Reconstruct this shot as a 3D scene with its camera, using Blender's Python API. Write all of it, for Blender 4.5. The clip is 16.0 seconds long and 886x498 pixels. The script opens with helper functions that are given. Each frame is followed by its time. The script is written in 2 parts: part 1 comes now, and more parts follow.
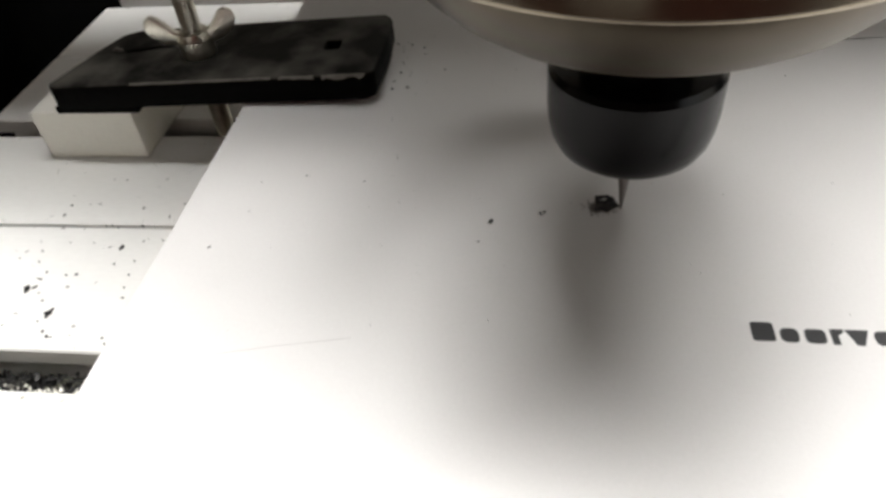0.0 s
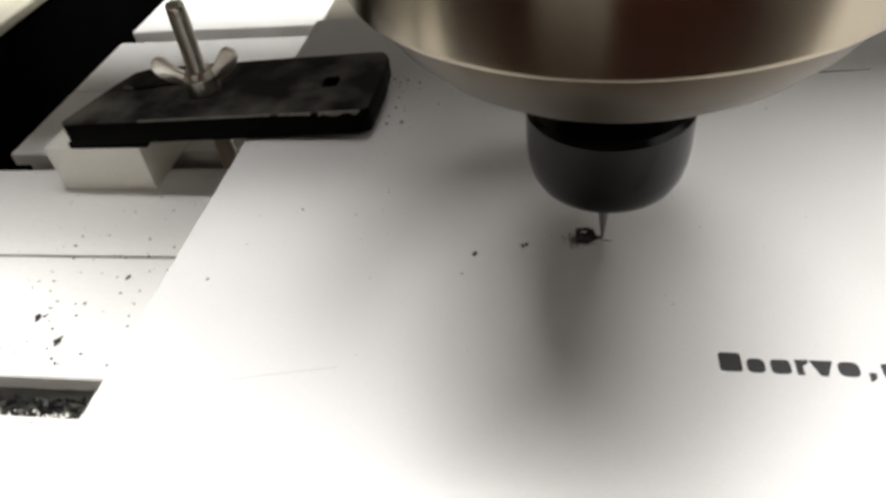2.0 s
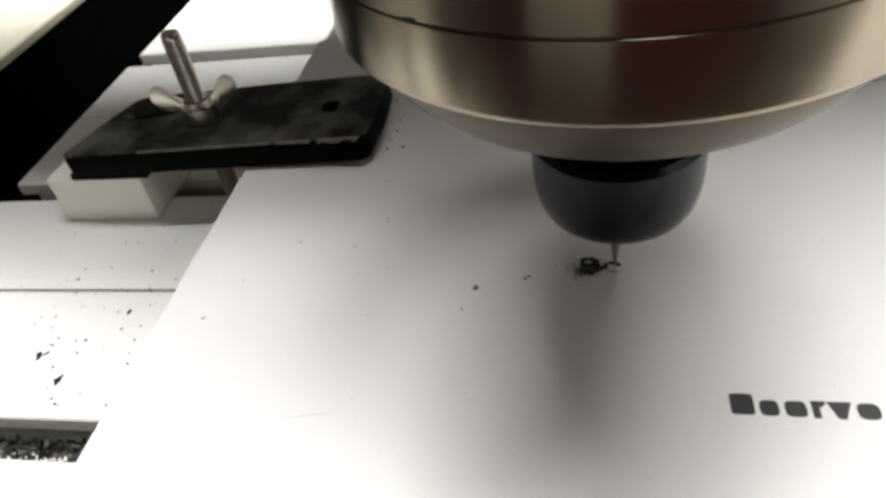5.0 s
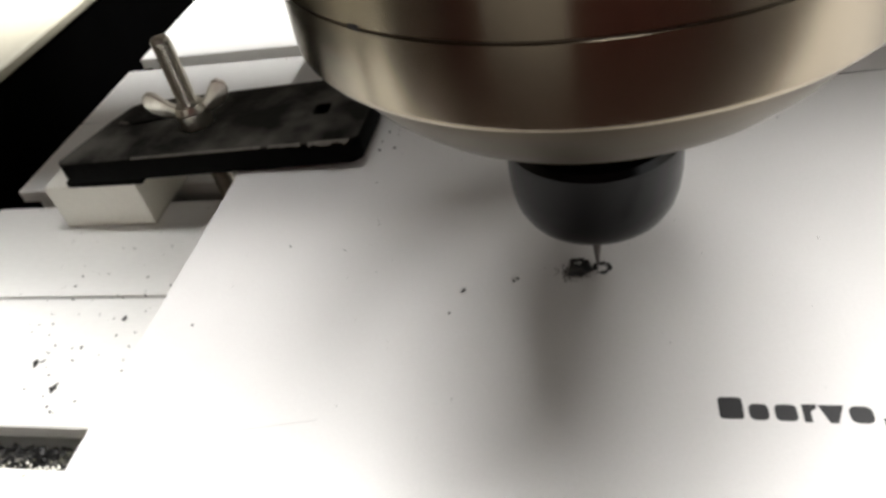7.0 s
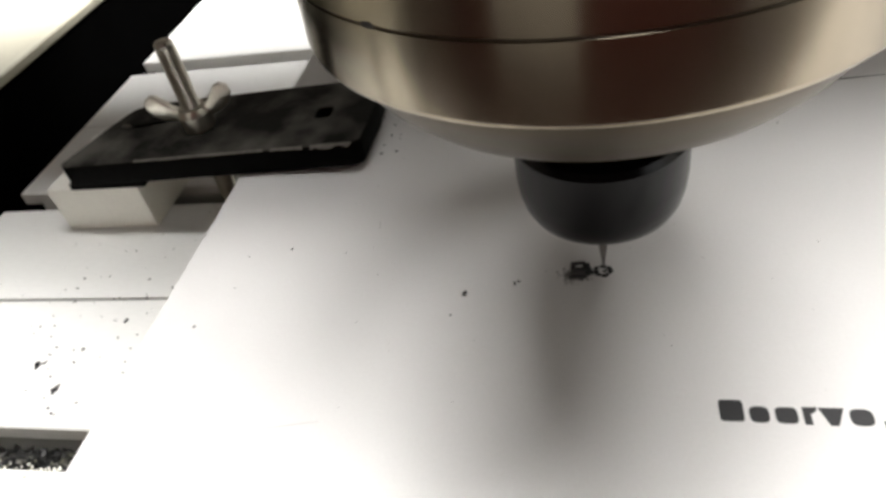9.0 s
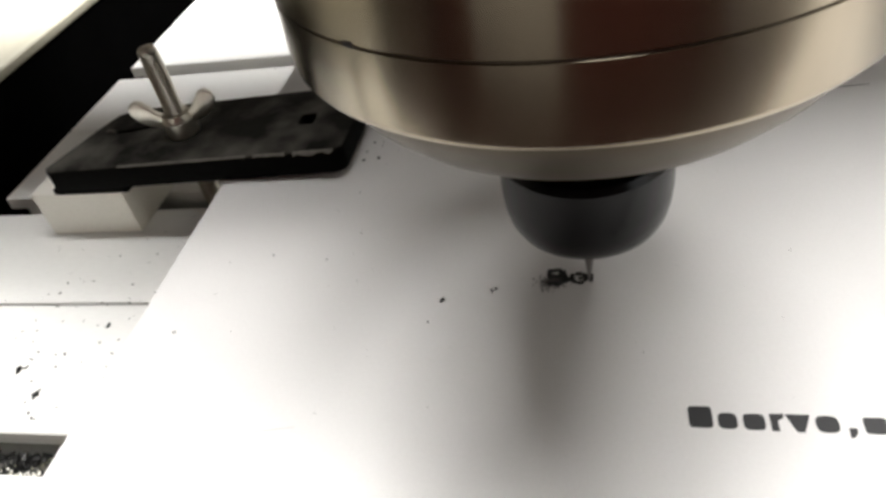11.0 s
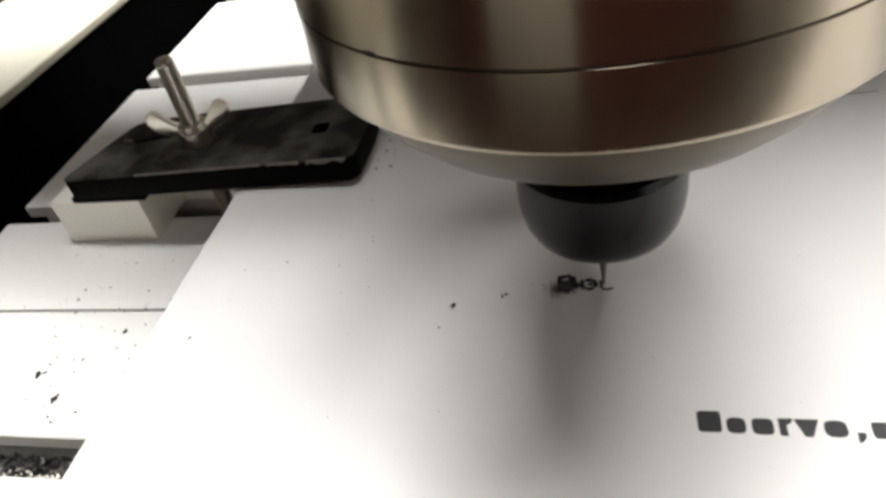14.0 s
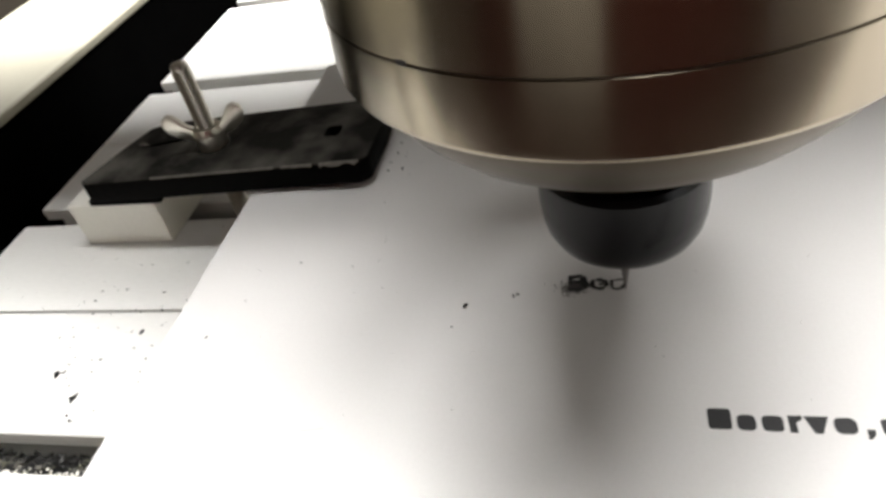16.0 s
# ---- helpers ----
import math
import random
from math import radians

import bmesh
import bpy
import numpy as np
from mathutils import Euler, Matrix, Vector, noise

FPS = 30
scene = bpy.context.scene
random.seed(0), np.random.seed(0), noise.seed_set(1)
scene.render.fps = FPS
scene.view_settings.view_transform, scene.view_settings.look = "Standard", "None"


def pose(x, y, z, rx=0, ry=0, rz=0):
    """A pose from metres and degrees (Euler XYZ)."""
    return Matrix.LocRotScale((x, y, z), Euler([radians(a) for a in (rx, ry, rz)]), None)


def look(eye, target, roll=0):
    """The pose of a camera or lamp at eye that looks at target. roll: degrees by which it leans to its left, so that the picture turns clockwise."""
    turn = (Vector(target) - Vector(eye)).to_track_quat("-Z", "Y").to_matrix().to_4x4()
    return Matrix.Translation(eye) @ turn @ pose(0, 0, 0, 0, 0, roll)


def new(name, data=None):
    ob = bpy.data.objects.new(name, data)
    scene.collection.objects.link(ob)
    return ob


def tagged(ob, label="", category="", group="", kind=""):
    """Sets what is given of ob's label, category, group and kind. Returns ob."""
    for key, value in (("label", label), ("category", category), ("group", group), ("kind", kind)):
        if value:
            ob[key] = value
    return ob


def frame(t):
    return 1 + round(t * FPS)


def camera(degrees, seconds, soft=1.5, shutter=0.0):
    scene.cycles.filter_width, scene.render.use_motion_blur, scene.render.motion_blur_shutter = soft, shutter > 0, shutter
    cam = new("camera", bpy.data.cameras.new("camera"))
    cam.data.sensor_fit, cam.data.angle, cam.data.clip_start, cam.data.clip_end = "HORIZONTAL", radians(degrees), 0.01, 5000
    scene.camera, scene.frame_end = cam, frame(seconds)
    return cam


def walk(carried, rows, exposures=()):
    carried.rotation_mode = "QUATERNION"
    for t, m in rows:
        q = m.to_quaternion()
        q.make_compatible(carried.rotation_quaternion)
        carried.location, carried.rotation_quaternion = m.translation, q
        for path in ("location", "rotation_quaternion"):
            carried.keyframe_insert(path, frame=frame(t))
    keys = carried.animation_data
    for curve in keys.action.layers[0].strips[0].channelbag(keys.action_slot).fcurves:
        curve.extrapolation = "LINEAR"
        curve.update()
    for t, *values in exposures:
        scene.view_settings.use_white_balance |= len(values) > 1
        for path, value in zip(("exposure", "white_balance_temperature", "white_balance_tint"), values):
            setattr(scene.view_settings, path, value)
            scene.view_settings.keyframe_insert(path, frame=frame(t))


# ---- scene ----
# Camera: seconds, place in millimetres, heading, tilt and lean in degrees.
cam = camera(63.6, 16.0, soft=3.2)
PATH = [
    (0, 72.85, -120.85, 89.16, 10.84, -42.87, -6.42),
    (0.5, 74.03, -122.44, 91.97, 11.04, -42.19, -6.52),
    (1, 78.35, -124.60, 91.93, 11.85, -41.50, -7.21),
    (1.5, 80.73, -123.80, 93.93, 12.12, -41.69, -7.52),
    (2, 79.94, -122.52, 94.69, 12.58, -41.31, -7.79),
    (2.5, 79.84, -121.97, 95.02, 12.69, -41.10, -7.65),
    (3, 80.60, -121.31, 96.20, 12.49, -41.01, -7.50),
    (3.5, 79.95, -121.65, 95.38, 12.97, -40.98, -7.66),
    (4, 78.94, -121.29, 94.82, 12.86, -40.57, -7.85),
    (4.5, 80.78, -119.00, 94.91, 13.21, -41.27, -8.84),
    (4.7, 82.04, -115.94, 96.01, 13.99, -41.12, -9.58),
    (7, 89.25, -111.29, 95.19, 17.02, -41.08, -12.90),
    (7.5, 88.89, -111.80, 95.01, 16.33, -40.83, -12.23),
    (8, 89.47, -111.52, 95.48, 16.52, -40.70, -12.51),
    (8.5, 89.26, -111.72, 95.05, 17.12, -40.89, -12.82),
    (9, 89.12, -112.02, 95.12, 16.92, -40.64, -12.64),
    (11.5, 92.82, -112.21, 96.12, 16.10, -40.44, -11.87),
    (12, 92.17, -112.95, 96.28, 16.09, -40.38, -11.72),
    (12.5, 92.85, -113.10, 96.78, 16.89, -40.15, -12.44),
    (13, 92.46, -113.20, 96.79, 16.12, -39.99, -11.74),
    (13.5, 92.33, -113.51, 97.18, 16.68, -40.07, -12.20),
    (14, 92.92, -113.67, 97.11, 17.22, -39.67, -12.70),
    (14.5, 93.04, -114.53, 97.08, 17.65, -39.20, -12.76),
    (15, 92.96, -114.90, 97.29, 17.51, -39.30, -12.58),
    (15.5, 92.96, -115.03, 97.88, 18.00, -39.44, -13.20),
    (16, 92.77, -115.47, 98.04, 18.07, -39.27, -13.38),
]


def cam_pose(x, y, z, yaw, pitch, lean):
    return pose(x / 1000, y / 1000, z / 1000, 0, 0, yaw) @ pose(0, 0, 0, 90 + pitch) @ pose(0, 0, 0, 0, 0, lean)


walk(cam, [(t, cam_pose(*row)) for t, *row in PATH], exposures=[(0, -0.10), (3.5, -0.09), (8, 0.08), (16, 0.14)])

# ---- light: ceiling lamps fitted to the shadows, and two added wall lights ----
BED = -16.66  # top of the slotted table, under the top face of the sheet at 0
world = bpy.data.worlds.new("world")
scene.world = world
world.use_nodes = True
world.node_tree.nodes["Background"].inputs["Color"].default_value = (0.9, 0.95, 1.0, 1)
world.node_tree.nodes["Background"].inputs["Strength"].default_value = 0.4


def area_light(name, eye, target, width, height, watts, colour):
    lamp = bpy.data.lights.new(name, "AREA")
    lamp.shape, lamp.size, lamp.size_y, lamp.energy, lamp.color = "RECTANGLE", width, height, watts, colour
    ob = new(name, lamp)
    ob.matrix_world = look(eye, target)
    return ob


# Added unseen lights: weak fill from behind, highlights on nut and steel from the east.
area_light("added_wall_light", (0.40, 1.93, 1.00), (0.09, -0.02, 0.0), 0.80, 0.90, 2, (1.0, 0.97, 0.93))
area_light("added_wall_light", (1.95, -0.70, 0.90), (0.09, -0.02, 0.0), 0.8, 1.2, 3.0, (0.93, 0.98, 1.0))
# Unseen ceiling lamps fitted to the shading, above and beyond the gantry: centre, width, depth, watts.
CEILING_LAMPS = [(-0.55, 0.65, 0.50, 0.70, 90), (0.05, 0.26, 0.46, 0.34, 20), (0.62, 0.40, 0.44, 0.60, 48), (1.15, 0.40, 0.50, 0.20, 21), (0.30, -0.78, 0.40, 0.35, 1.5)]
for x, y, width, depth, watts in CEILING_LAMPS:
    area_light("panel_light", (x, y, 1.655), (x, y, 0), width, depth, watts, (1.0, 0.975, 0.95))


# ---- materials ----
def material(name, base, rough=0.5, metal=0.0, vary=0.08, scale=60.0, fine=900.0, bump=0.05, stretch=(1, 1, 1), dirt_or_band=None, dirt_or_band_amount=0.0, dirt_or_band_scale=40.0, spec=0.5, top=None):
    mat = bpy.data.materials.new(name)
    mat.use_nodes = True
    nodes, links = mat.node_tree.nodes, mat.node_tree.links
    shader = nodes["Principled BSDF"]
    place = nodes.new("ShaderNodeTexCoord")
    mapping = nodes.new("ShaderNodeMapping")
    mapping.inputs["Scale"].default_value = stretch
    links.new(place.outputs["Object"], mapping.inputs["Vector"])

    def noise_node(size, detail):
        n = nodes.new("ShaderNodeTexNoise")
        n.inputs["Scale"].default_value, n.inputs["Detail"].default_value = size, detail
        links.new(mapping.outputs["Vector"], n.inputs["Vector"])
        return n

    large, small = noise_node(scale, 5), noise_node(fine, 3)
    both = nodes.new("ShaderNodeMath")
    both.operation = "ADD"
    links.new(large.outputs["Fac"], both.inputs[0])
    links.new(small.outputs["Fac"], both.inputs[1])
    ramp = nodes.new("ShaderNodeMapRange")
    ramp.inputs["From Min"].default_value, ramp.inputs["From Max"].default_value = 0.6, 1.4
    links.new(both.outputs[0], ramp.inputs["Value"])
    mix = nodes.new("ShaderNodeMix")
    mix.data_type = "RGBA"
    mix.inputs["A"].default_value = (*[c * (1 - vary) for c in base], 1)
    mix.inputs["B"].default_value = (*[min(1, c * (1 + vary)) for c in base], 1)
    links.new(ramp.outputs["Result"], mix.inputs["Factor"])
    colour = mix.outputs["Result"]
    if dirt_or_band:
        spots = noise_node(dirt_or_band_scale, 8)
        cut = nodes.new("ShaderNodeMapRange")
        cut.inputs["From Min"].default_value, cut.inputs["From Max"].default_value = 0.58, 0.75
        cut.inputs["To Max"].default_value = dirt_or_band_amount
        links.new(spots.outputs["Fac"], cut.inputs["Value"])
        over = nodes.new("ShaderNodeMix")
        over.data_type = "RGBA"
        over.inputs["B"].default_value = (*dirt_or_band, 1)
        amount = cut.outputs["Result"]
        if top:  # dust lies on the upper face alone: its slope, its height
            cut.inputs["From Min"].default_value, cut.inputs["From Max"].default_value, cut.inputs["To Min"].default_value = 0.44, 0.66, 0.10
            level = nodes.new("ShaderNodeVectorMath")
            level.operation = "DOT_PRODUCT"
            level.inputs[1].default_value = (-top[0], 0, 1)
            links.new(place.outputs["Object"], level.inputs[0])
            step = nodes.new("ShaderNodeMapRange")
            step.inputs["From Min"].default_value, step.inputs["From Max"].default_value = top[1] - 0.0004, top[1]
            links.new(level.outputs["Value"], step.inputs["Value"])
            lying = nodes.new("ShaderNodeMath")
            lying.operation = "MULTIPLY"
            links.new(amount, lying.inputs[0])
            links.new(step.outputs["Result"], lying.inputs[1])
            amount = lying.outputs[0]
        links.new(amount, over.inputs["Factor"])
        links.new(colour, over.inputs["A"])
        colour = over.outputs["Result"]
    links.new(colour, shader.inputs["Base Color"])
    rough_range = nodes.new("ShaderNodeMapRange")
    rough_range.inputs["To Min"].default_value, rough_range.inputs["To Max"].default_value = rough * 0.8, min(1, rough * 1.2)
    links.new(large.outputs["Fac"], rough_range.inputs["Value"])
    links.new(rough_range.outputs["Result"], shader.inputs["Roughness"])
    shader.inputs["Metallic"].default_value = metal
    shader.inputs["Specular IOR Level"].default_value = spec
    if bump:
        relief = nodes.new("ShaderNodeBump")
        relief.inputs["Strength"].default_value, relief.inputs["Distance"].default_value = bump, 0.0003
        links.new(small.outputs["Fac"], relief.inputs["Height"])
        links.new(relief.outputs["Normal"], shader.inputs["Normal"])
    return mat


SHEET = material("white_sheet", (0.78, 0.77, 0.76), 0.45, spec=0.5, vary=0.03, scale=25, fine=1500, bump=0.06, dirt_or_band=(0.45, 0.43, 0.42), dirt_or_band_amount=0.12, dirt_or_band_scale=18)
CREAM = material("cream_board", (0.74, 0.70, 0.58), 0.6, vary=0.05, scale=30, fine=700)
TABLE = material("table_coating", (0.88, 0.88, 0.855), 0.5, vary=0.04, scale=20, fine=1200, bump=0.08, stretch=(0.3, 1, 1), dirt_or_band=(0.4, 0.39, 0.37), dirt_or_band_amount=0.15, dirt_or_band_scale=35)
BLACK_STEEL = material("black_steel", (0.0025, 0.0025, 0.0023), 0.5, vary=0.5, scale=90, fine=900, bump=0.4, spec=0.02)
DUSTY_STEEL = material("dusty_black_steel", (0.0025, 0.0025, 0.0023), 0.5, vary=0.5, scale=90, fine=900, bump=0.4, dirt_or_band=(0.135, 0.13, 0.115), dirt_or_band_amount=0.75, dirt_or_band_scale=55, spec=0.02, top=(0.034, 0.0068))
WORN_STEEL = material("worn_edge", (0.13, 0.122, 0.105), 0.5, metal=0.2, vary=0.4, scale=200, fine=1500)
# Upright streaks in this colour stand in for bands mirrored by the steel.
STEEL = material("brushed_steel", (0.30, 0.262, 0.20), 0.23, metal=1.0, vary=0.16, scale=28, fine=200, bump=0.0, stretch=(1, 1, 0.04), dirt_or_band=(0.26, 0.21, 0.16), dirt_or_band_amount=0.5, dirt_or_band_scale=30)
# Darker tone of the body steel, for the end cap and the seam.
CAP_STEEL = material("dark_turned_steel", (0.115, 0.099, 0.076), 0.36, metal=1.0, vary=0.16, scale=28, fine=110, bump=0.0, stretch=(1, 1, 0.05))
NUT_STEEL = material("blackened_steel", (0.003, 0.003, 0.0033), 0.21, metal=0.0, vary=0.2, scale=120, fine=800, bump=0.0, stretch=(0.2, 0.2, 3), spec=0.2)
for steel in (STEEL, CAP_STEEL):
    tree = steel.node_tree
    around = tree.nodes.new("ShaderNodeTangent")
    around.direction_type, around.axis = "RADIAL", "Z"
    tree.links.new(around.outputs["Tangent"], tree.nodes["Principled BSDF"].inputs["Tangent"])
    tree.nodes["Principled BSDF"].inputs["Anisotropic"].default_value = 0.75
    tree.nodes["Principled BSDF"].inputs["Anisotropic Rotation"].default_value = 0.25
CARBIDE = material("grey_carbide", (0.30, 0.28, 0.27), 0.35, metal=0.8, vary=0.15, scale=300, fine=2000)
ZINC = material("zinc_plate", (0.56, 0.54, 0.48), 0.30, metal=1.0, vary=0.12, scale=200, fine=1500, bump=0.1)
PLASTIC = material("white_plastic", (0.85, 0.84, 0.77), 0.45, vary=0.04, scale=50, fine=900, dirt_or_band=(0.45, 0.43, 0.38), dirt_or_band_amount=0.2)
BEIGE = material("beige_paint", (0.36, 0.345, 0.275), 0.5, vary=0.06, scale=15, fine=500)
# Near black for unseen parts; in gaps and slots the shade is this colour.
DARK = material("near_black_void", (0.002, 0.002, 0.002), 0.9, vary=0.3, scale=30, fine=300, spec=0.0)
INK = material("black_core", (0.014, 0.0145, 0.016), 0.6, vary=0.4, scale=300, fine=2000, bump=0.3)
DUST = material("grey_dust", (0.15, 0.14, 0.135), 0.9, vary=0.3, scale=400, fine=3000, bump=0.5)
SWARF = material("black_swarf", (0.03, 0.03, 0.03), 0.6, vary=0.6, scale=300, fine=1500, bump=0.5, dirt_or_band=(0.38, 0.36, 0.31), dirt_or_band_amount=0.9, dirt_or_band_scale=170)
CHIPS = material("pale_chips", (0.15, 0.15, 0.11), 0.7, vary=0.5, scale=250, fine=1500, bump=0.3)
SCUFF = material("faint_scuff", (0.6, 0.58, 0.57), 0.7, vary=0.1, scale=100, fine=900)
# Unseen room tones, set for bounce fill and for bands mirrored in the steel.
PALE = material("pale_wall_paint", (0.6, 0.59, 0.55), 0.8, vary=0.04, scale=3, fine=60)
BROWN = material("brown_wall_tone", (0.085, 0.013, 0.006), 0.6, vary=0.3, scale=2, fine=40)
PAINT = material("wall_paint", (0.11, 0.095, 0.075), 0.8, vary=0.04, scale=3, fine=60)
FLOOR = material("workshop_floor", (0.022, 0.006, 0.0035), 0.6, vary=0.15, scale=4, fine=80)


# ---- mesh helpers (all lengths in millimetres) ----
def link_mesh(name, bm, mat, parent=None, smooth=False, label=""):
    bmesh.ops.recalc_face_normals(bm, faces=bm.faces)
    bmesh.ops.scale(bm, vec=(0.001, 0.001, 0.001), verts=bm.verts)
    mesh = bpy.data.meshes.new(name)
    bm.to_mesh(mesh)
    bm.free()
    if smooth:
        mesh.shade_smooth()
        mesh.set_sharp_from_angle(angle=radians(35))
    mesh.materials.append(mat)
    ob = new(name, mesh)
    if parent:
        ob.parent = parent
    if label:
        ob["label"] = label
    return ob


def part(name, bm, mat, parent, label="", smooth=False):
    return link_mesh(name, bm, mat, parent, smooth, label)


def thing(name, x, y, z, label, category, group=""):
    ob = new(name)
    ob.empty_display_size = 0.01
    ob.location = (x / 1000, y / 1000, z / 1000)
    return tagged(ob, label, category, group)


def box(x0, x1, y0, y1, z0, z1, bevel=0.0, segments=2, bm=None):
    bm = bm or bmesh.new()
    made = bmesh.ops.create_cube(bm, size=1)["verts"]
    for v in made:
        v.co = Vector(((x0 + x1) / 2 + v.co.x * (x1 - x0), (y0 + y1) / 2 + v.co.y * (y1 - y0), (z0 + z1) / 2 + v.co.z * (z1 - z0)))
    if bevel:
        edges = list({e for v in made for e in v.link_edges})
        bmesh.ops.bevel(bm, geom=edges, offset=bevel, segments=segments, affect="EDGES", profile=0.5)
    return bm


def turned(profile, steps=96, closed=False, bm=None):
    """A body of revolution about z from (radius, height) pairs."""
    bm = bm or bmesh.new()
    rings = []
    for r, z in profile:
        if r < 1e-6:
            rings.append([bm.verts.new((0, 0, z))])
        else:
            rings.append([bm.verts.new((r * math.cos(a), r * math.sin(a), z)) for a in (2 * math.pi * k / steps for k in range(steps))])
    for low, high in zip(rings, rings[1:] + ([rings[0]] if closed else [])):
        for k in range(steps):
            j = (k + 1) % steps
            face = [low[k % len(low)], low[j % len(low)], high[j % len(high)], high[k % len(high)]]
            face = list(dict.fromkeys(face))
            if len(face) > 2:
                bm.faces.new(face)
    return bm


def prism(outline, x0, x1, bm=None):
    """An outline in (y, z) drawn out along x."""
    bm = bm or bmesh.new()
    a = [bm.verts.new((x0, y, z)) for y, z in outline]
    b = [bm.verts.new((x1, y, z)) for y, z in outline]
    n = len(outline)
    for k in range(n):
        bm.faces.new((a[k], a[(k + 1) % n], b[(k + 1) % n], b[k]))
    bm.faces.new(a)
    bm.faces.new(b)
    return bm


def plate(outline, z0, z1, holes=(), bevel=0.0):
    """A flat plate from an (x, y) outline with holes cut through it."""
    bm = bmesh.new()
    loops = []
    for loop in (outline, *holes):
        verts = [bm.verts.new((x, y, z1)) for x, y in loop]
        loops.append([bm.edges.new((verts[k], verts[(k + 1) % len(verts)])) for k in range(len(verts))])
    bmesh.ops.triangle_fill(bm, edges=[e for loop in loops for e in loop], use_beauty=True, use_dissolve=False, normal=(0, 0, 1))
    made = bmesh.ops.extrude_face_region(bm, geom=list(bm.faces))
    bmesh.ops.translate(bm, vec=(0, 0, z0 - z1), verts=[g for g in made["geom"] if isinstance(g, bmesh.types.BMVert)])
    bmesh.ops.recalc_face_normals(bm, faces=bm.faces)
    if bevel:
        edges = [e for e in bm.edges if len(e.link_faces) == 2 and e.calc_face_angle(0) > 0.6]
        bmesh.ops.bevel(bm, geom=edges, offset=bevel, segments=2, affect="EDGES", profile=0.5)
    return bm


def round_rect(x0, x1, y0, y1, r, steps=5):
    out = []
    for cx, cy, a0 in ((x1 - r, y0 + r, -90), (x1 - r, y1 - r, 0), (x0 + r, y1 - r, 90), (x0 + r, y0 + r, 180)):
        out += [(cx + r * math.cos(radians(a0 + 90 * k / steps)), cy + r * math.sin(radians(a0 + 90 * k / steps))) for k in range(steps + 1)]
    return out


def lump(bm, rng, x, y, z, size, flat=0.6):
    """One ragged crumb resting at height z."""
    made = bmesh.ops.create_icosphere(bm, subdivisions=1, radius=1)["verts"]
    a, sx, sy = rng.uniform(0, math.pi), size * rng.uniform(0.6, 1.5), size * rng.uniform(0.35, 0.9)
    for v in made:
        k = rng.uniform(0.6, 1.25)
        px, py, pz = v.co.x * sx * k, v.co.y * sy * k, (v.co.z + 0.85) * size * flat * k
        v.co = Vector((x + px * math.cos(a) - py * math.sin(a), y + px * math.sin(a) + py * math.cos(a), z + max(0, pz)))
    return bm


# ---- room that closes the place ----
def room_box(name, x0, x1, y0, y1, z0, z1, mat, label):
    ob = link_mesh(name, box(x0, x1, y0, y1, z0, z1), mat)
    return tagged(ob, label, "wall" if "wall" in name else name, kind="structure")


# Dark surfaces cut the fill; brown and pale ones are there to be mirrored.
room_box("floor", -2100, 2100, -2100, 2100, -1000, -900, FLOOR, "unseen workshop floor, dark red-brown for the steel to mirror")
room_box("ceiling", -2100, 2100, -2100, 2100, 1700, 1800, PAINT, "plain unseen workshop ceiling, dark to cut the bounce")
room_box("wall_west", -2200, -2100, -2100, 2100, -900, 1700, PAINT, "plain unseen workshop wall, toned for bounce and reflections")
room_box("wall_east", 2100, 2200, -2100, 2100, -900, 1700, PALE, "plain unseen workshop wall, toned for bounce and reflections")
room_box("wall_south", -2200, 2200, -2200, -2100, -900, 1700, BROWN, "plain unseen workshop wall, brown for the steel to mirror")
room_box("wall_north", -2200, 2200, 2100, 2200, -900, 1700, PAINT, "plain unseen workshop wall, toned for bounce and reflections")

# Unseen pale surface, added so the spindle mirrors a light band.
room_box("mirrored_board_south", -1250, -120, -2099, -2070, -900, 1150, PALE, "unseen pale board added for the spindle to mirror")



def light_frame(name, x, y, z, turn, width, height):
    """A plain frame on the wall round an added, unseen light."""
    ob = tagged(new(name), "plain grey frame round an added unseen wall light", "window", kind="structure")
    ob.matrix_world = pose(x / 1000, y / 1000, z / 1000, 0, 0, turn)
    w, h = width / 2, height / 2
    for x0, x1, z0, z1 in ((-w - 60, -w, -h - 60, h + 60), (w, w + 60, -h - 60, h + 60), (-w, w, h, h + 60), (-w, w, -h - 60, -h)):
        part("light_frame", box(x0, x1, -20, 20, z0, z1, 4, 1), PALE, ob)
    return ob


light_frame("light_frame_1", 400, 2080, 1000, 0, 880, 960)
light_frame("light_frame_2", 2080, -700, 900, 90, 880, 1280)
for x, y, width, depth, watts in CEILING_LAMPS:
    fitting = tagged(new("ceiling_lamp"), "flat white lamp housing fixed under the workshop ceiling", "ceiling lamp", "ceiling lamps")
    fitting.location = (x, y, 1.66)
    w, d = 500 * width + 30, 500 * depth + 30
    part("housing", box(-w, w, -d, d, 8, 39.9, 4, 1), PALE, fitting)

# ---- machine: base, side beam and slotted table ----
base = thing("machine_base", 0, 0, -900, "near-black steel machine base under the slotted table", "machine base")
part("base_top", box(-400, 480, -150, 430, 560, 600, 2), DARK, base)
for sx in (-360, 400):
    for sy in (-115, 390):
        part("leg", box(sx, sx + 60, sy - 30, sy + 30, 0, 560, 2), DARK, base)

beam = thing("side_beam", -159.5, 0, -300, "beige machine side beam with a rounded edge, standing on the base", "machine beam")
# Beam side is coloured as the dark gap beside the table.
part("beam_body", box(-90, -1.5, -140, 420, 0, 277, 1.0, 1), DARK, beam, "beam side coloured near black for the shade in the gap")
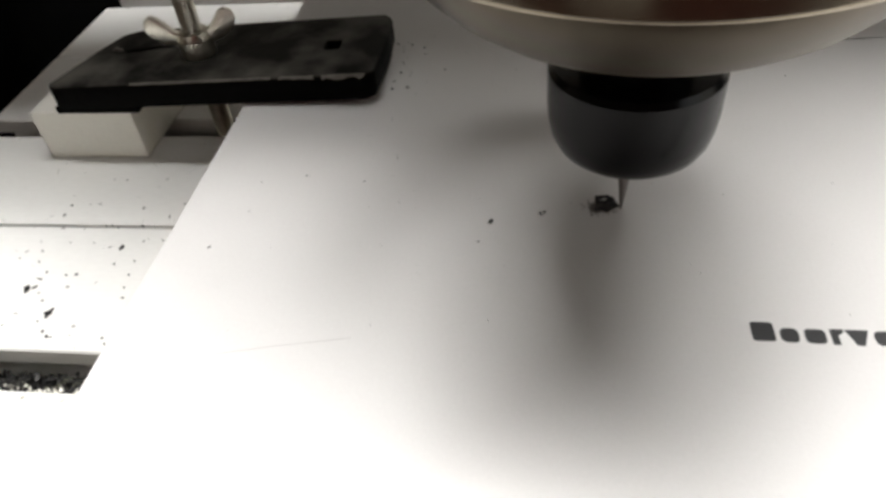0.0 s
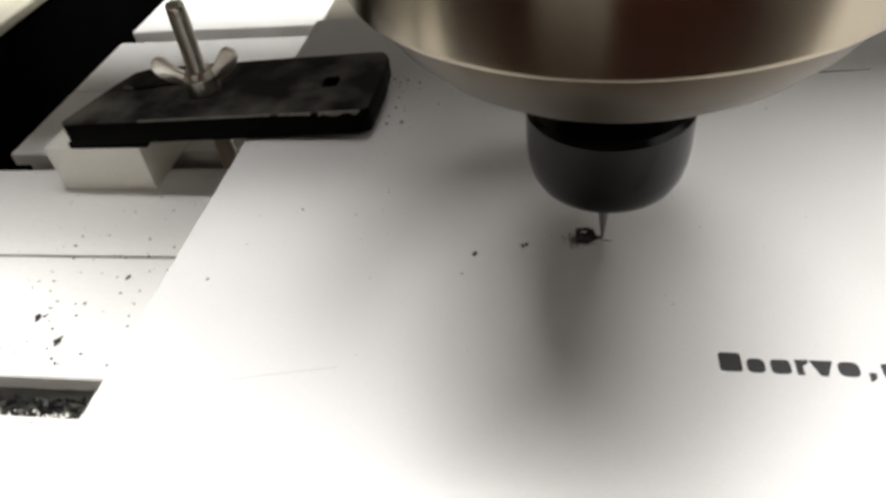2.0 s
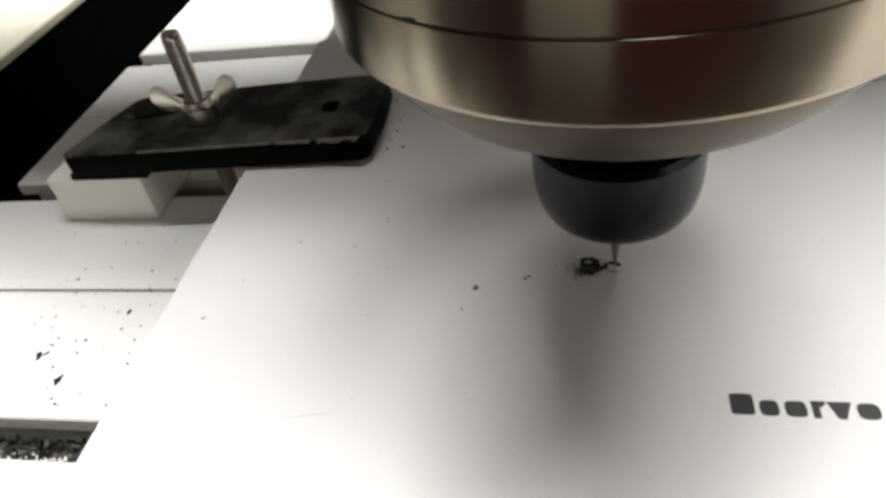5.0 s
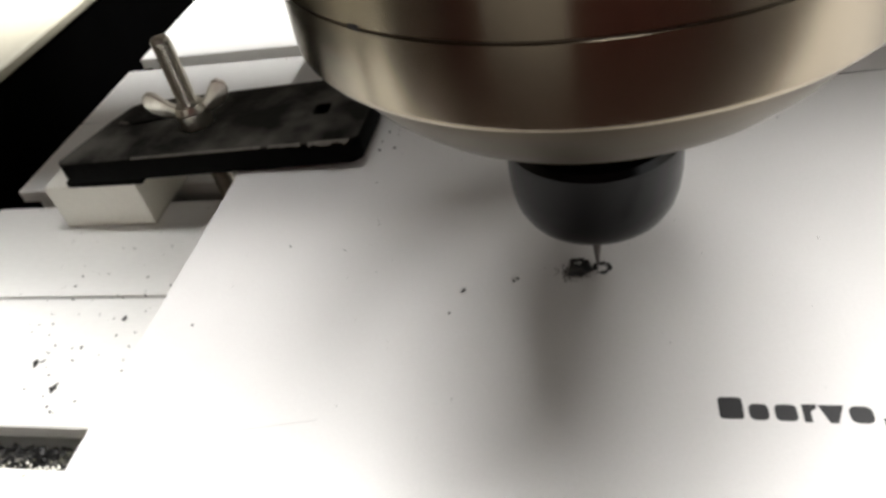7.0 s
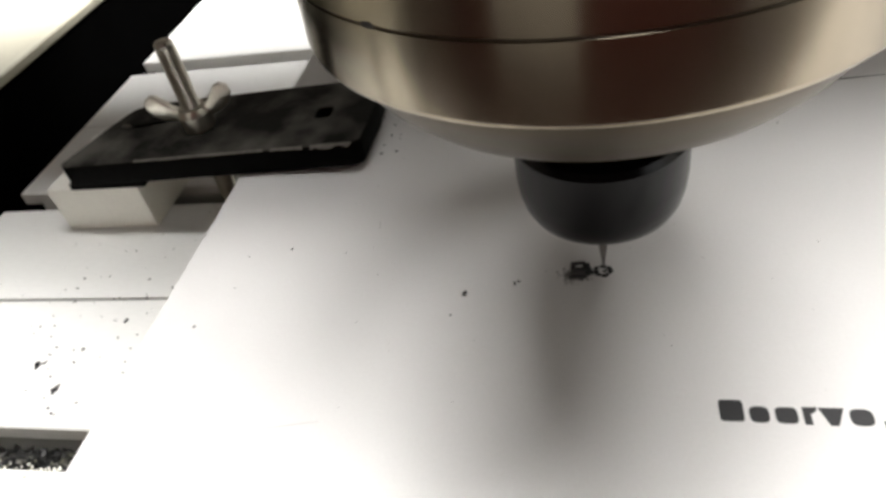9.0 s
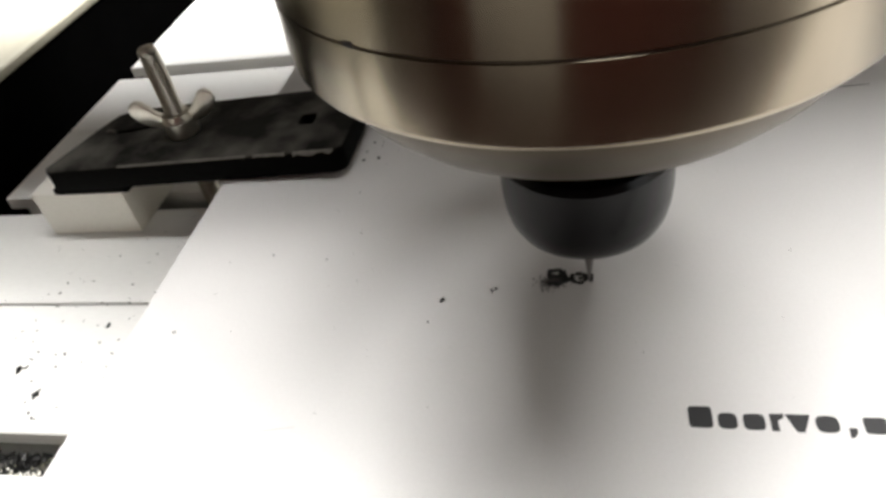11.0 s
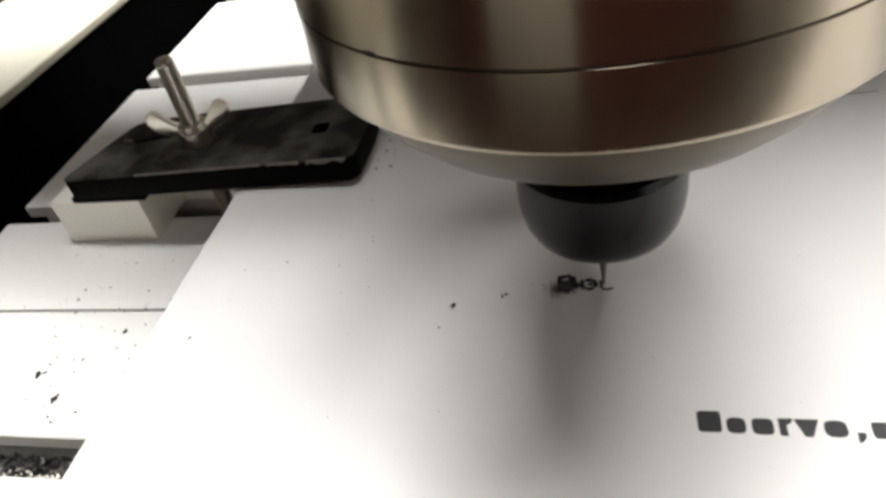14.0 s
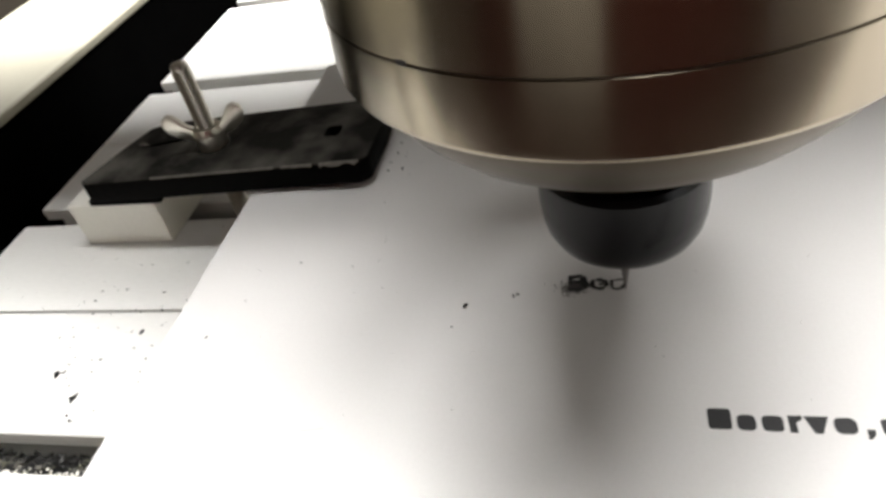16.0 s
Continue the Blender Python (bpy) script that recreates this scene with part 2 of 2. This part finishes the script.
part("cover", box(-92, -9.5, -142, 422, 277.05, 282.0, 0.8, 2), BEIGE, beam, "beige painted top cover")
part("edge_lip", box(-9.4, 0, -142, 422, 278.4, 283.4, 1.6, 4), BEIGE, beam, "rounded pale lip along the cover's edge")

table = thing("slotted_table", -89.8, 0, BED, "white coated aluminium machine table with lengthwise clamping slots", "machine table")


def plank(y0, y1, groove):
    """One extrusion between two slots: undercut lips on both sides and a fine groove along its middle."""
    lip, under, depth = 4.0, 5.0, 22.0
    outline = [
        (y0 + 0.4, 0), (groove - 0.55, 0), (groove - 0.5, -3.2), (groove + 0.5, -3.2), (groove + 0.55, 0), (y1 - 0.4, 0), (y1, -0.4),
        (y1, -lip), (y1 - under, -lip), (y1 - under, -11), (y1, -11.2), (y1, -depth), (y0, -depth), (y0, -11.2), (y0 + under, -11), (y0 + under, -lip), (y0, -lip), (y0, -0.4),
    ]
    return prism(outline, 0, 420)


for y0, y1, groove in ((-81.0, -50.2, -79.6), (-40.7, 34.9, -3.1), (43.2, 119.2, 81.7), (128.4, 204.0, 166.5), (212.6, 288.5, 251.0)):
    part("plank", plank(y0, y1, groove), TABLE, table)
# Slot floors carry the slots' shade as black colour.
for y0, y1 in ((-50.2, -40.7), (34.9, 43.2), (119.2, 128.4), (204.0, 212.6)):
    part("slot_floor", box(0.6, 419, y0 + 0.05, y1 - 0.05, -22, -11.4), DARK, table, "slot floor coloured black for the shade inside the slot")
part("table_underside", box(1, 419, -80.8, 288, -280, -22.05), DARK, table)

# ---- boards ----
spoil = tagged(link_mesh("spoil_board", box(0.4, 318, -79, 215, BED + 0.02, -1.6, 0.4), CREAM), "cream backing board lying on the slotted table", "board")
sheet = thing("engraving_sheet", 0, 0, 0, "white engraving sheet with a black core, lying on the cream board", "engraving sheet")
part("panel", box(0, 320, -79.5, 94.5, -1.58, 0, 0.12, 1), SHEET, sheet)


def oval(x0, x1, y0, y1, power=2.6, steps=24):
    out = []
    for k in range(steps):
        c, d = math.cos(2 * math.pi * k / steps), math.sin(2 * math.pi * k / steps)
        out.append(((x0 + x1) / 2 + (x1 - x0) / 2 * math.copysign(abs(c) ** (2 / power), c), (y0 + y1) / 2 + (y1 - y0) / 2 * math.copysign(abs(d) ** (2 / power), d)))
    return out


# A trade name, kept as plain dark shapes of its size and colour.
LINE_X, LINE_Y = 105.2, -46.0


def lettering_bar(outline):
    moved = [(LINE_X + x, LINE_Y + y) for x, y in outline]
    part("lettering_bar", plate(moved, -0.3, 0.03), INK, sheet, "plain black lettering bar engraved into the sheet")


for x0, x1, y0, y1, power in ((0, 3.7, 0, 4.1, 7), (4.2, 7.2, -0.1, 3.0, 3.2), (7.8, 11.1, -0.15, 2.95, 4), (17.8, 21.2, -0.25, 2.9, 3), (24.2, 27.6, -0.3, 2.8, 6), (28.2, 31.4, -0.3, 2.8, 3)):
    lettering_bar(oval(x0 + 0.1, x1 - 0.1, y0 + 0.1, y1 - 0.1, power))
lettering_bar([(11.7, -0.15), (12.8, -0.15), (12.8, 1.7), (13.7, 2.3), (13.7, 2.95), (11.7, 2.95)])
lettering_bar([(15.1, -0.2), (16.2, -0.2), (17.4, 2.9), (13.9, 2.9)])
lettering_bar([(22.1, -1.0), (22.7, -0.8), (23.3, 0.0), (23.3, 0.8), (22.2, 0.8)])
part("scored_line", plate([(131, 49.6), (143, 49.95), (155.5, 50.9), (155.5, 51.1), (143, 50.55), (131, 49.75)], -0.2, 0.02), INK, sheet, "thin black scored line")
part("scuff", plate([(20, -52.6), (30, -50.4), (42, -48.2), (42, -48.05), (30, -50.25), (20, -52.45)], -0.2, 0.015), SCUFF, sheet, "faint grey scuff")


# ---- engraved strokes: those cut before the clip's start, then those that rise as the bit passes ----
def stroke_mesh(x0, y0, x1, y1, width):
    """A ragged burr along the cut, sunk into the sheet: uneven arched sections joined end to end."""
    bm, rough = bmesh.new(), random.Random(int(1000 * (x0 + y1)))
    far = math.hypot(x1 - x0, y1 - y0)
    ux, uy = (x1 - x0) / far, (y1 - y0) / far
    steps = max(6, int(far / 0.1))
    rings = []
    for k in range(steps + 1):
        u = far * k / steps
        end = 0.45 if k in (0, steps) else 1.0
        shift = rough.gauss(0, 0.07)
        ring = []
        for j in range(8):
            a = 2 * math.pi * j / 8
            r = width * end * rough.uniform(0.5, 1.0)
            side, z = shift + r * math.cos(a), -0.1 + r * 0.42 * math.sin(a)
            along = u + rough.gauss(0, 0.02)
            ring.append(bm.verts.new((x0 + ux * along - uy * side, y0 + uy * along + ux * side, z)))
        rings.append(ring)
    for lower, upper in zip(rings, rings[1:]):
        for j in range(8):
            bm.faces.new((lower[j], lower[(j + 1) % 8], upper[(j + 1) % 8], upper[j]))
    bm.faces.new(rings[0])
    bm.faces.new(rings[-1])
    return bm


for x0, y0, x1, y1, w in ((82.8, -11.2, 85.4, -11.0, 0.6), (85.4, -11.2, 86.2, -13.4, 0.7), (83.4, -12.6, 85.0, -12.7, 0.6), (82.7, -14.6, 85.6, -14.7, 0.7), (83.0, -11.4, 83.5, -14.5, 0.5), (84.8, -12.9, 86.4, -14.4, 0.6), (86.2, -13.6, 87.2, -13.8, 0.5), (83.8, -13.7, 85.8, -12.0, 0.6), (84.4, -14.2, 86.8, -13.2, 0.6)):
    part("engraved_stroke", stroke_mesh(x0, y0, x1, y1, w * 1.35), INK, sheet, "fresh black engraved stroke")

RISING = []
for t, x0, y0, x1, y1, w in (
    (0.6, 87.2, -14.5, 88.6, -14.4, 0.3), (1.0, 88.5, -14.4, 89.8, -14.5, 0.3), (1.8, 86.9, -13.3, 87.9, -13.5, 0.55), (2.4, 87.0, -12.8, 87.9, -12.2, 0.55),
    (3.2, 88.0, -12.0, 89.3, -12.1, 0.55), (4.2, 89.3, -12.2, 90.3, -12.8, 0.55), (5.4, 90.3, -12.9, 89.8, -14.1, 0.55), (6.2, 89.7, -14.3, 88.3, -14.6, 0.55), (7.4, 88.3, -14.5, 87.3, -13.7, 0.55), (8.0, 88.5, -13.3, 89.6, -13.1, 0.45),
    (9.8, 91.0, -12.0, 91.1, -14.3, 0.45), (11.2, 91.1, -14.5, 92.4, -14.7, 0.42), (12.6, 92.3, -14.7, 93.3, -14.3, 0.42), (14.2, 91.5, -12.3, 92.9, -11.9, 0.42), (14.9, 92.9, -11.9, 93.7, -12.5, 0.42), (15.8, 92.9, -14.4, 93.7, -13.2, 0.5),
):
    RISING.append((t, part("engraved_stroke", stroke_mesh(x0, y0, x1, y1, w * 1.25), INK, sheet, "black stroke cut during the engraving")))

# ---- riser block, clamp plate, bolt and wing nut ----
block = tagged(link_mesh("riser_block", box(-60.0, -31.6, 24.7, 52.5, BED + 0.02, -2.52, 0.6, 2), PLASTIC, smooth=True), "white plastic riser block standing on the slotted table under the clamp", "riser block")

BX, BY = -14.6, 37.8
RISE = 0.034  # the plate slopes up away from the block
clamp = thing("clamp_plate", 0, 0, 0, "worn black steel clamp plate bridging the riser block and the sheet", "clamp")
outline = [(-49.6, 23.9), (-20, 23.7), (10, 23.4), (31.0, 23.2), (33.4, 25.0), (33.9, 40), (33.2, 52), (31.4, 54.6), (0, 54.4), (-38, 53.9), (-42.3, 51.6), (-45.6, 44), (-49.0, 34), (-51.6, 26)]


def sloped(bm):
    for v in bm.verts:
        v.co.z += RISE * v.co.x
    return bm


hole_a = round_rect(18.3, 22.2, 36.8, 41.4, 0.8)
slot_a = [(-37.5, 41.2), (-33, 41.4), (-28, 42.6), (-24, 42.9), (-24, 44.0), (-28.5, 43.8), (-33, 42.5), (-37.5, 42.0)]
bolt_hole = [(BX + 3.2 * math.cos(radians(30 * k)), BY + 3.2 * math.sin(radians(30 * k))) for k in range(12)]
part("plate", sloped(plate(outline, 0.1, 6.9, [hole_a[::-1], slot_a[::-1], bolt_hole[::-1]], 0.8)), DUSTY_STEEL, clamp, smooth=True)
part("heel", box(-51.2, -28.6, 24.0, 33.0, -2.5, -0.4, 0.5, 2), BLACK_STEEL, clamp, "black heel step under the plate's end", smooth=True)
bm = bmesh.new()
lump(bm, random.Random(2), 0, 0, 0, 1.3, 0.5)
blob = part("weld_spatter", bm, WORN_STEEL, clamp, "bright spatter of bare metal")
blob.location = (-0.0392, 0.0415, 0.00555)
rng = random.Random(4)


def worn_edge(x0, x1, z, depth):
    """A ragged bright strip along the plate's front upper edge."""
    steps = int((x1 - x0) / 1.2)
    bm = bmesh.new()
    top, low = [], []
    for k in range(steps + 1):
        x = x0 + (x1 - x0) * k / steps
        y = 23.57 - 0.0098 * (x + 10)
        top.append(bm.verts.new((x, y + 0.5 + rng.uniform(0, 0.3), z + 0.02)))
        low.append(bm.verts.new((x, y - 0.03, z - 0.3 - rng.uniform(0, depth))))
    mid = [bm.verts.new(((a.co.x + b.co.x) / 2, b.co.y + 0.13, z - 0.1)) for a, b in zip(top, low)]
    for k in range(steps):
        bm.faces.new((top[k], top[k + 1], mid[k + 1], mid[k]))
        bm.faces.new((mid[k], mid[k + 1], low[k + 1], low[k]))
    return bm


for x0, x1, depth in ((-28, 8.5, 0.1), (10.5, 19, 0.5), (21, 31.5, 0.9)):
    part("worn_edge", sloped(worn_edge(x0, x1, 6.9, depth)), WORN_STEEL, clamp, "bare worn metal along the edge")

bolt = thing("clamp_bolt", BX, BY, 0, "zinc plated threaded bolt standing upright through the clamp slot", "bolt")
profile = [(0.0, -26.0), (2.0, -26.0)]
z = -25.5
while z < 29.6:
    profile += [(2.5, z), (2.14, z + 0.4)]
    z += 0.8
profile += [(2.4, 30.0), (2.0, 30.8), (0, 31.0)]
part("thread", turned(profile, 28), ZINC, bolt, smooth=False)

wing = thing("wing_nut", BX, BY, 6.42, "zinc plated wing nut screwed down on the clamp plate", "wing nut")
part("hub", turned([(2.55, 0), (4.1, 0), (4.3, 0.2), (4.3, 4.4), (4.1, 4.6), (3.6, 6.3), (2.55, 6.4)], 40, True), ZINC, wing, smooth=True)


def wing_blade(side):
    """One ear, rising and flaring outwards, with a rounded end."""
    bm = bmesh.new()
    rim = [(2.9, 2.9), (4.6, 3.1), (7.6, 4.0), (10.0, 5.8), (11.2, 7.9), (10.8, 10.1), (9.2, 11.2), (7.6, 10.7), (6.2, 9.0), (4.6, 7.0), (2.9, 6.0)]
    faces = []
    for y, shrink in ((-1.0, 0.0), (1.0, 0.0)):
        faces.append([bm.verts.new((side * x, y * (1.1 - 0.03 * x), zz)) for x, zz in rim])
    n = len(rim)
    bm.faces.new(faces[0])
    bm.faces.new(faces[1])
    for k in range(n):
        bm.faces.new((faces[0][k], faces[0][(k + 1) % n], faces[1][(k + 1) % n], faces[1][k]))
    bmesh.ops.recalc_face_normals(bm, faces=bm.faces)
    bmesh.ops.bevel(bm, geom=list(bm.edges), offset=0.3, segments=2, affect="EDGES", profile=0.5)
    return bm


part("wing", wing_blade(1), ZINC, wing, smooth=True)
part("wing", wing_blade(-1), ZINC, wing, smooth=True)
wing.rotation_euler = (0, 0, radians(14))

# ---- spindle: its empty sits at the tip of the bit ----
spindle = thing("spindle", 87.3, -14.4, 0, "brushed steel spindle motor with a black collet nut and engraving bit", "spindle")
part("body", turned([(0, 66.1), (40.32, 66.1), (40.4, 66.18), (40.4, 230), (38.5, 232), (0, 232)], 128), STEEL, spindle, smooth=True)
housing = part("front_housing", turned([(0, 56.2), (39.5, 56.2), (40.1, 56.4), (40.35, 56.8), (40.4, 57.2), (40.4, 65.72), (40.32, 65.8), (0, 65.8)], 128), STEEL, spindle, smooth=True)
# The groove's shade is put in as a ring of darker steel.
part("seam", turned([(0, 65.82), (40.15, 65.82), (40.15, 66.08), (0, 66.08)], 128), CAP_STEEL, housing, "recessed seam above the housing, darkened for the groove's shade", smooth=True)
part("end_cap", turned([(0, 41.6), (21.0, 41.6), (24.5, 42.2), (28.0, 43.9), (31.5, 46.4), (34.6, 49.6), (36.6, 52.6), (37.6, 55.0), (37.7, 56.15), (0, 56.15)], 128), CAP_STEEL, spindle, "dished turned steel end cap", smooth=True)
part("shaft", turned([(0, 29.5), (9.0, 29.5), (9.0, 41.5), (0, 41.5)], 64), NUT_STEEL, spindle, smooth=True)
nut = part("collet_nut", turned([(2.0, 15.2), (9.6, 15.1), (11.2, 15.5), (12.5, 16.6), (13.4, 18.4), (13.9, 20.6), (14.15, 23.5), (14.2, 30.2), (13.4, 31.2), (9.3, 31.2), (9.3, 30.0), (2.0, 30.0)], 96, True), NUT_STEEL, spindle, "black collet nut with a rounded nose", smooth=True)
part("bit", turned([(0, -0.25), (0.12, -0.2), (0.55, 3.4), (1.1, 8.0), (1.58, 12.0), (1.58, 29.0), (0, 29.0)], 32), CARBIDE, nut, "tapered grey engraving bit", smooth=True)

# No hole is cut: a black inset gives its dark inside.
pin = part("pin_hole", box(-0.8, 0.8, -0.1, 0.06, -0.32, 0.32, 0.1, 1), INK, housing, "small black inset at the seam for a pin hole's shade")
pin.matrix_basis = pose(0.0404 * math.cos(radians(236)), 0.0404 * math.sin(radians(236)), 0.06612, 0, 0, 236 + 90)
# Plate and block stay out of view; the block is widened to spread shade.
part("mounting_plate", box(-44, 44, 46, 75, 172, 240, 1.5), DARK, spindle, "unseen black carriage plate")
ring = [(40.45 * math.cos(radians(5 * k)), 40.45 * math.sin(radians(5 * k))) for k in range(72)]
part("mounting_block", plate(oval(-62, 62, -44, 45.9, 2.0, 48), 106, 190, [ring[::-1]]), DARK, spindle, "unseen black clamping block, sized to widen the spindle's shade")
# Unseen gantry, its height and depth set by the shade it casts.
gantry = thing("gantry_beam", 0, 48, -300, "unseen black gantry beam on two posts, placed to shade the table", "gantry")
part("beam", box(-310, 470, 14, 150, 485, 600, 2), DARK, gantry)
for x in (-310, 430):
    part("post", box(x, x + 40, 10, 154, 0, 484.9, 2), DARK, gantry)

# ---- crumbs and swarf ----
rng = random.Random(11)


def crumb(x, y, z, size, on):
    bm = bmesh.new()
    for _ in range(3):
        lump(bm, rng, rng.uniform(-0.5, 0.5) * size, rng.uniform(-0.5, 0.5) * size, 0, size * rng.uniform(0.32, 0.66))
    ob = tagged(link_mesh("swarf_crumb", bm, INK), "small black swarf crumb lying on the " + on, "swarf crumb", "swarf crumbs")
    ob.location = (x / 1000, y / 1000, z / 1000)
    return ob


for x, y, s in ((62.9, -19.1, 0.75), (23.5, -4.8, 0.5), (9.6, -27.2, 0.5), (72.4, -16.4, 0.55), (73.2, -15.8, 0.5), (33.8, 52.8, 0.5), (37.6, 52.2, 0.5), (41.1, 50.6, 0.9), (36.9, 37.8, 0.5), (35.8, 29.6, 0.6), (39.6, 30.3, 0.5), (35.9, 33.6, 0.5), (48.0, 38.8, 0.45), (61.0, -24.5, 0.35), (36.2, -6.6, 0.35)):
    crumb(x, y, 0, s, "white sheet")
for x, y, s in ((-39.3, -24.4, 1.5), (-37.6, -23.4, 0.9), (-30.3, -31.6, 1.3), (-30.0, -29.6, 0.6), (-28.6, -36.0, 0.7), (-27.3, -37.0, 0.8), (-51.6, 25.6, 0.8), (-23.0, -10.6, 0.9), (-14.0, -38.4, 0.6), (-29.6, -19.2, 0.8), (-17.5, -19.0, 0.5)):
    crumb(x, y, BED, s, "white table")

bm = bmesh.new()
for _ in range(80):
    x, y = rng.uniform(-88, -2), rng.uniform(-40, 34)
    lump(bm, rng, x, y, BED, rng.choice((0.12, 0.16, 0.2, 0.3)), 0.4)
for _ in range(46):
    lump(bm, rng, rng.uniform(-48, -4), rng.uniform(-40, 6), BED, rng.uniform(0.25, 0.5), 0.4)
for _ in range(30):
    lump(bm, rng, rng.uniform(-88, -2), rng.uniform(44, 118), BED, rng.choice((0.15, 0.25)), 0.4)
tagged(link_mesh("table_dust", bm, DUST), "fine black swarf specks scattered over the white table", "swarf", kind="stuff")

bm = bmesh.new()
for _ in range(60):
    lump(bm, rng, rng.uniform(5, 130), rng.uniform(-55, 50), 0, rng.choice((0.1, 0.14, 0.2)), 0.4)
for _ in range(24):
    lump(bm, rng, 37 + rng.gauss(0, 4), 42 + rng.gauss(0, 9), 0, rng.choice((0.15, 0.25, 0.3)), 0.4)
tagged(link_mesh("sheet_dust", bm, DUST), "fine black swarf specks scattered over the white sheet", "swarf", kind="stuff")

bm = bmesh.new()
for _ in range(420):
    a, r = rng.uniform(0, 2 * math.pi), abs(rng.gauss(0, 1))
    lump(bm, rng, 83.6 + 1.5 * r * math.cos(a), -14.2 + 1.05 * r * math.sin(a), 0, rng.choice((0.12, 0.16, 0.2)), 0.5)
tagged(link_mesh("engraving_dust", bm, DUST), "grey dust heaped round the fresh engraving on the sheet", "swarf", kind="stuff")

bm = bmesh.new()
for _ in range(2600):
    lump(bm, rng, rng.uniform(-88, 0), rng.uniform(-49.8, -41.0), BED - 9.3 + rng.uniform(0, 2.4), rng.uniform(0.3, 0.75), 0.8)
box(-88, 0, -49.9, -41.0, BED - 11.3, BED - 8.6, bm=bm)
tagged(link_mesh("slot_swarf", bm, SWARF), "black and pale swarf filling the table slot", "swarf", kind="stuff")
bm = bmesh.new()
for _ in range(70):
    cx, cy = rng.uniform(-88, -1), rng.uniform(-49, -41.5)
    for _ in range(rng.randint(2, 9)):
        lump(bm, rng, cx + rng.gauss(0, 1.0), min(-41.0, max(-49.6, cy + rng.gauss(0, 0.7))), BED - 7.3, rng.uniform(0.2, 0.6), 0.7)
bm_chips, bm = bm, bmesh.new()
for _ in range(260):
    lump(bm, rng, rng.uniform(-88, 0), -50.3 + abs(rng.gauss(0, 0.55)) - 0.3, BED - rng.uniform(0.1, 0.7), rng.uniform(0.2, 0.5), 0.6)
for _ in range(90):
    lump(bm, rng, rng.uniform(-88, 0), -50.9 - abs(rng.gauss(0, 0.8)), BED, rng.uniform(0.2, 0.45), 0.5)
tagged(link_mesh("lip_fluff", bm, PLASTIC), "white plastic fluff clinging to the lip of the slot", "swarf", kind="stuff")
bm = bm_chips
tagged(link_mesh("slot_chips", bm, CHIPS), "pale plastic chips lying on the swarf in the slot", "swarf", kind="stuff")

# ---- what moves ----
SPINDLE = [
    (0, 87.35, -14.49, 0.00),
    (0.5, 87.38, -14.36, 0.00),
    (1, 89.69, -14.60, 0.00),
    (1.5, 87.16, -13.45, 0.00),
    (2, 87.78, -13.77, 0.00),
    (2.5, 87.42, -12.76, 0.00),
    (3, 88.67, -12.89, 0.00),
    (3.5, 89.23, -13.73, 0.00),
    (4, 89.83, -13.81, 0.00),
    (4.5, 89.60, -13.13, 0.00),
    (7, 87.92, -12.62, 0.00),
    (7.5, 89.77, -14.32, 0.00),
    (8, 89.84, -13.03, 0.00),
    (8.1, 89.74, -12.92, 0.20),
    (8.2, 89.64, -12.81, 1.30),
    (8.35, 89.48, -12.65, 3.40),
    (8.5, 89.33, -12.49, 3.30),
    (8.7, 89.12, -12.28, 2.00),
    (9, 88.81, -11.96, 0.00),
    (9.2, 89.41, -12.41, 0.00),
    (11.3, 91.15, -13.99, 0.00),
    (11.5, 91.45, -14.28, 0.00),
    (12, 91.33, -13.79, 0.00),
    (12.5, 91.02, -14.26, 0.00),
    (13, 91.34, -13.76, 0.00),
    (13.5, 91.07, -13.69, 0.00),
    (14, 91.61, -13.12, 0.00),
    (14.5, 92.83, -11.60, 0.00),
    (15, 93.79, -12.74, 0.00),
    (15.05, 93.75, -12.85, 0.20),
    (15.2, 93.61, -13.17, 1.90),
    (15.35, 93.48, -13.49, 3.30),
    (15.5, 93.34, -13.82, 3.30),
    (15.7, 93.16, -14.25, 0.10),
    (15.9, 92.98, -14.68, 0.00),
    (16, 93.62, -14.67, 0.00),
]


def motions():
    walk(spindle, [(t, pose(x / 1000, y / 1000, z / 1000)) for t, x, y, z in SPINDLE])
    for t, ob in RISING:
        low, up = pose(0, 0, -0.0006), pose(0, 0, 0)
        walk(ob, [(0, low), (t - 0.2, low), (t + 0.1, up), (16.0, up)] if t < 15.7 else [(0, low), (t - 0.2, low), (16.0, up)])


motions()
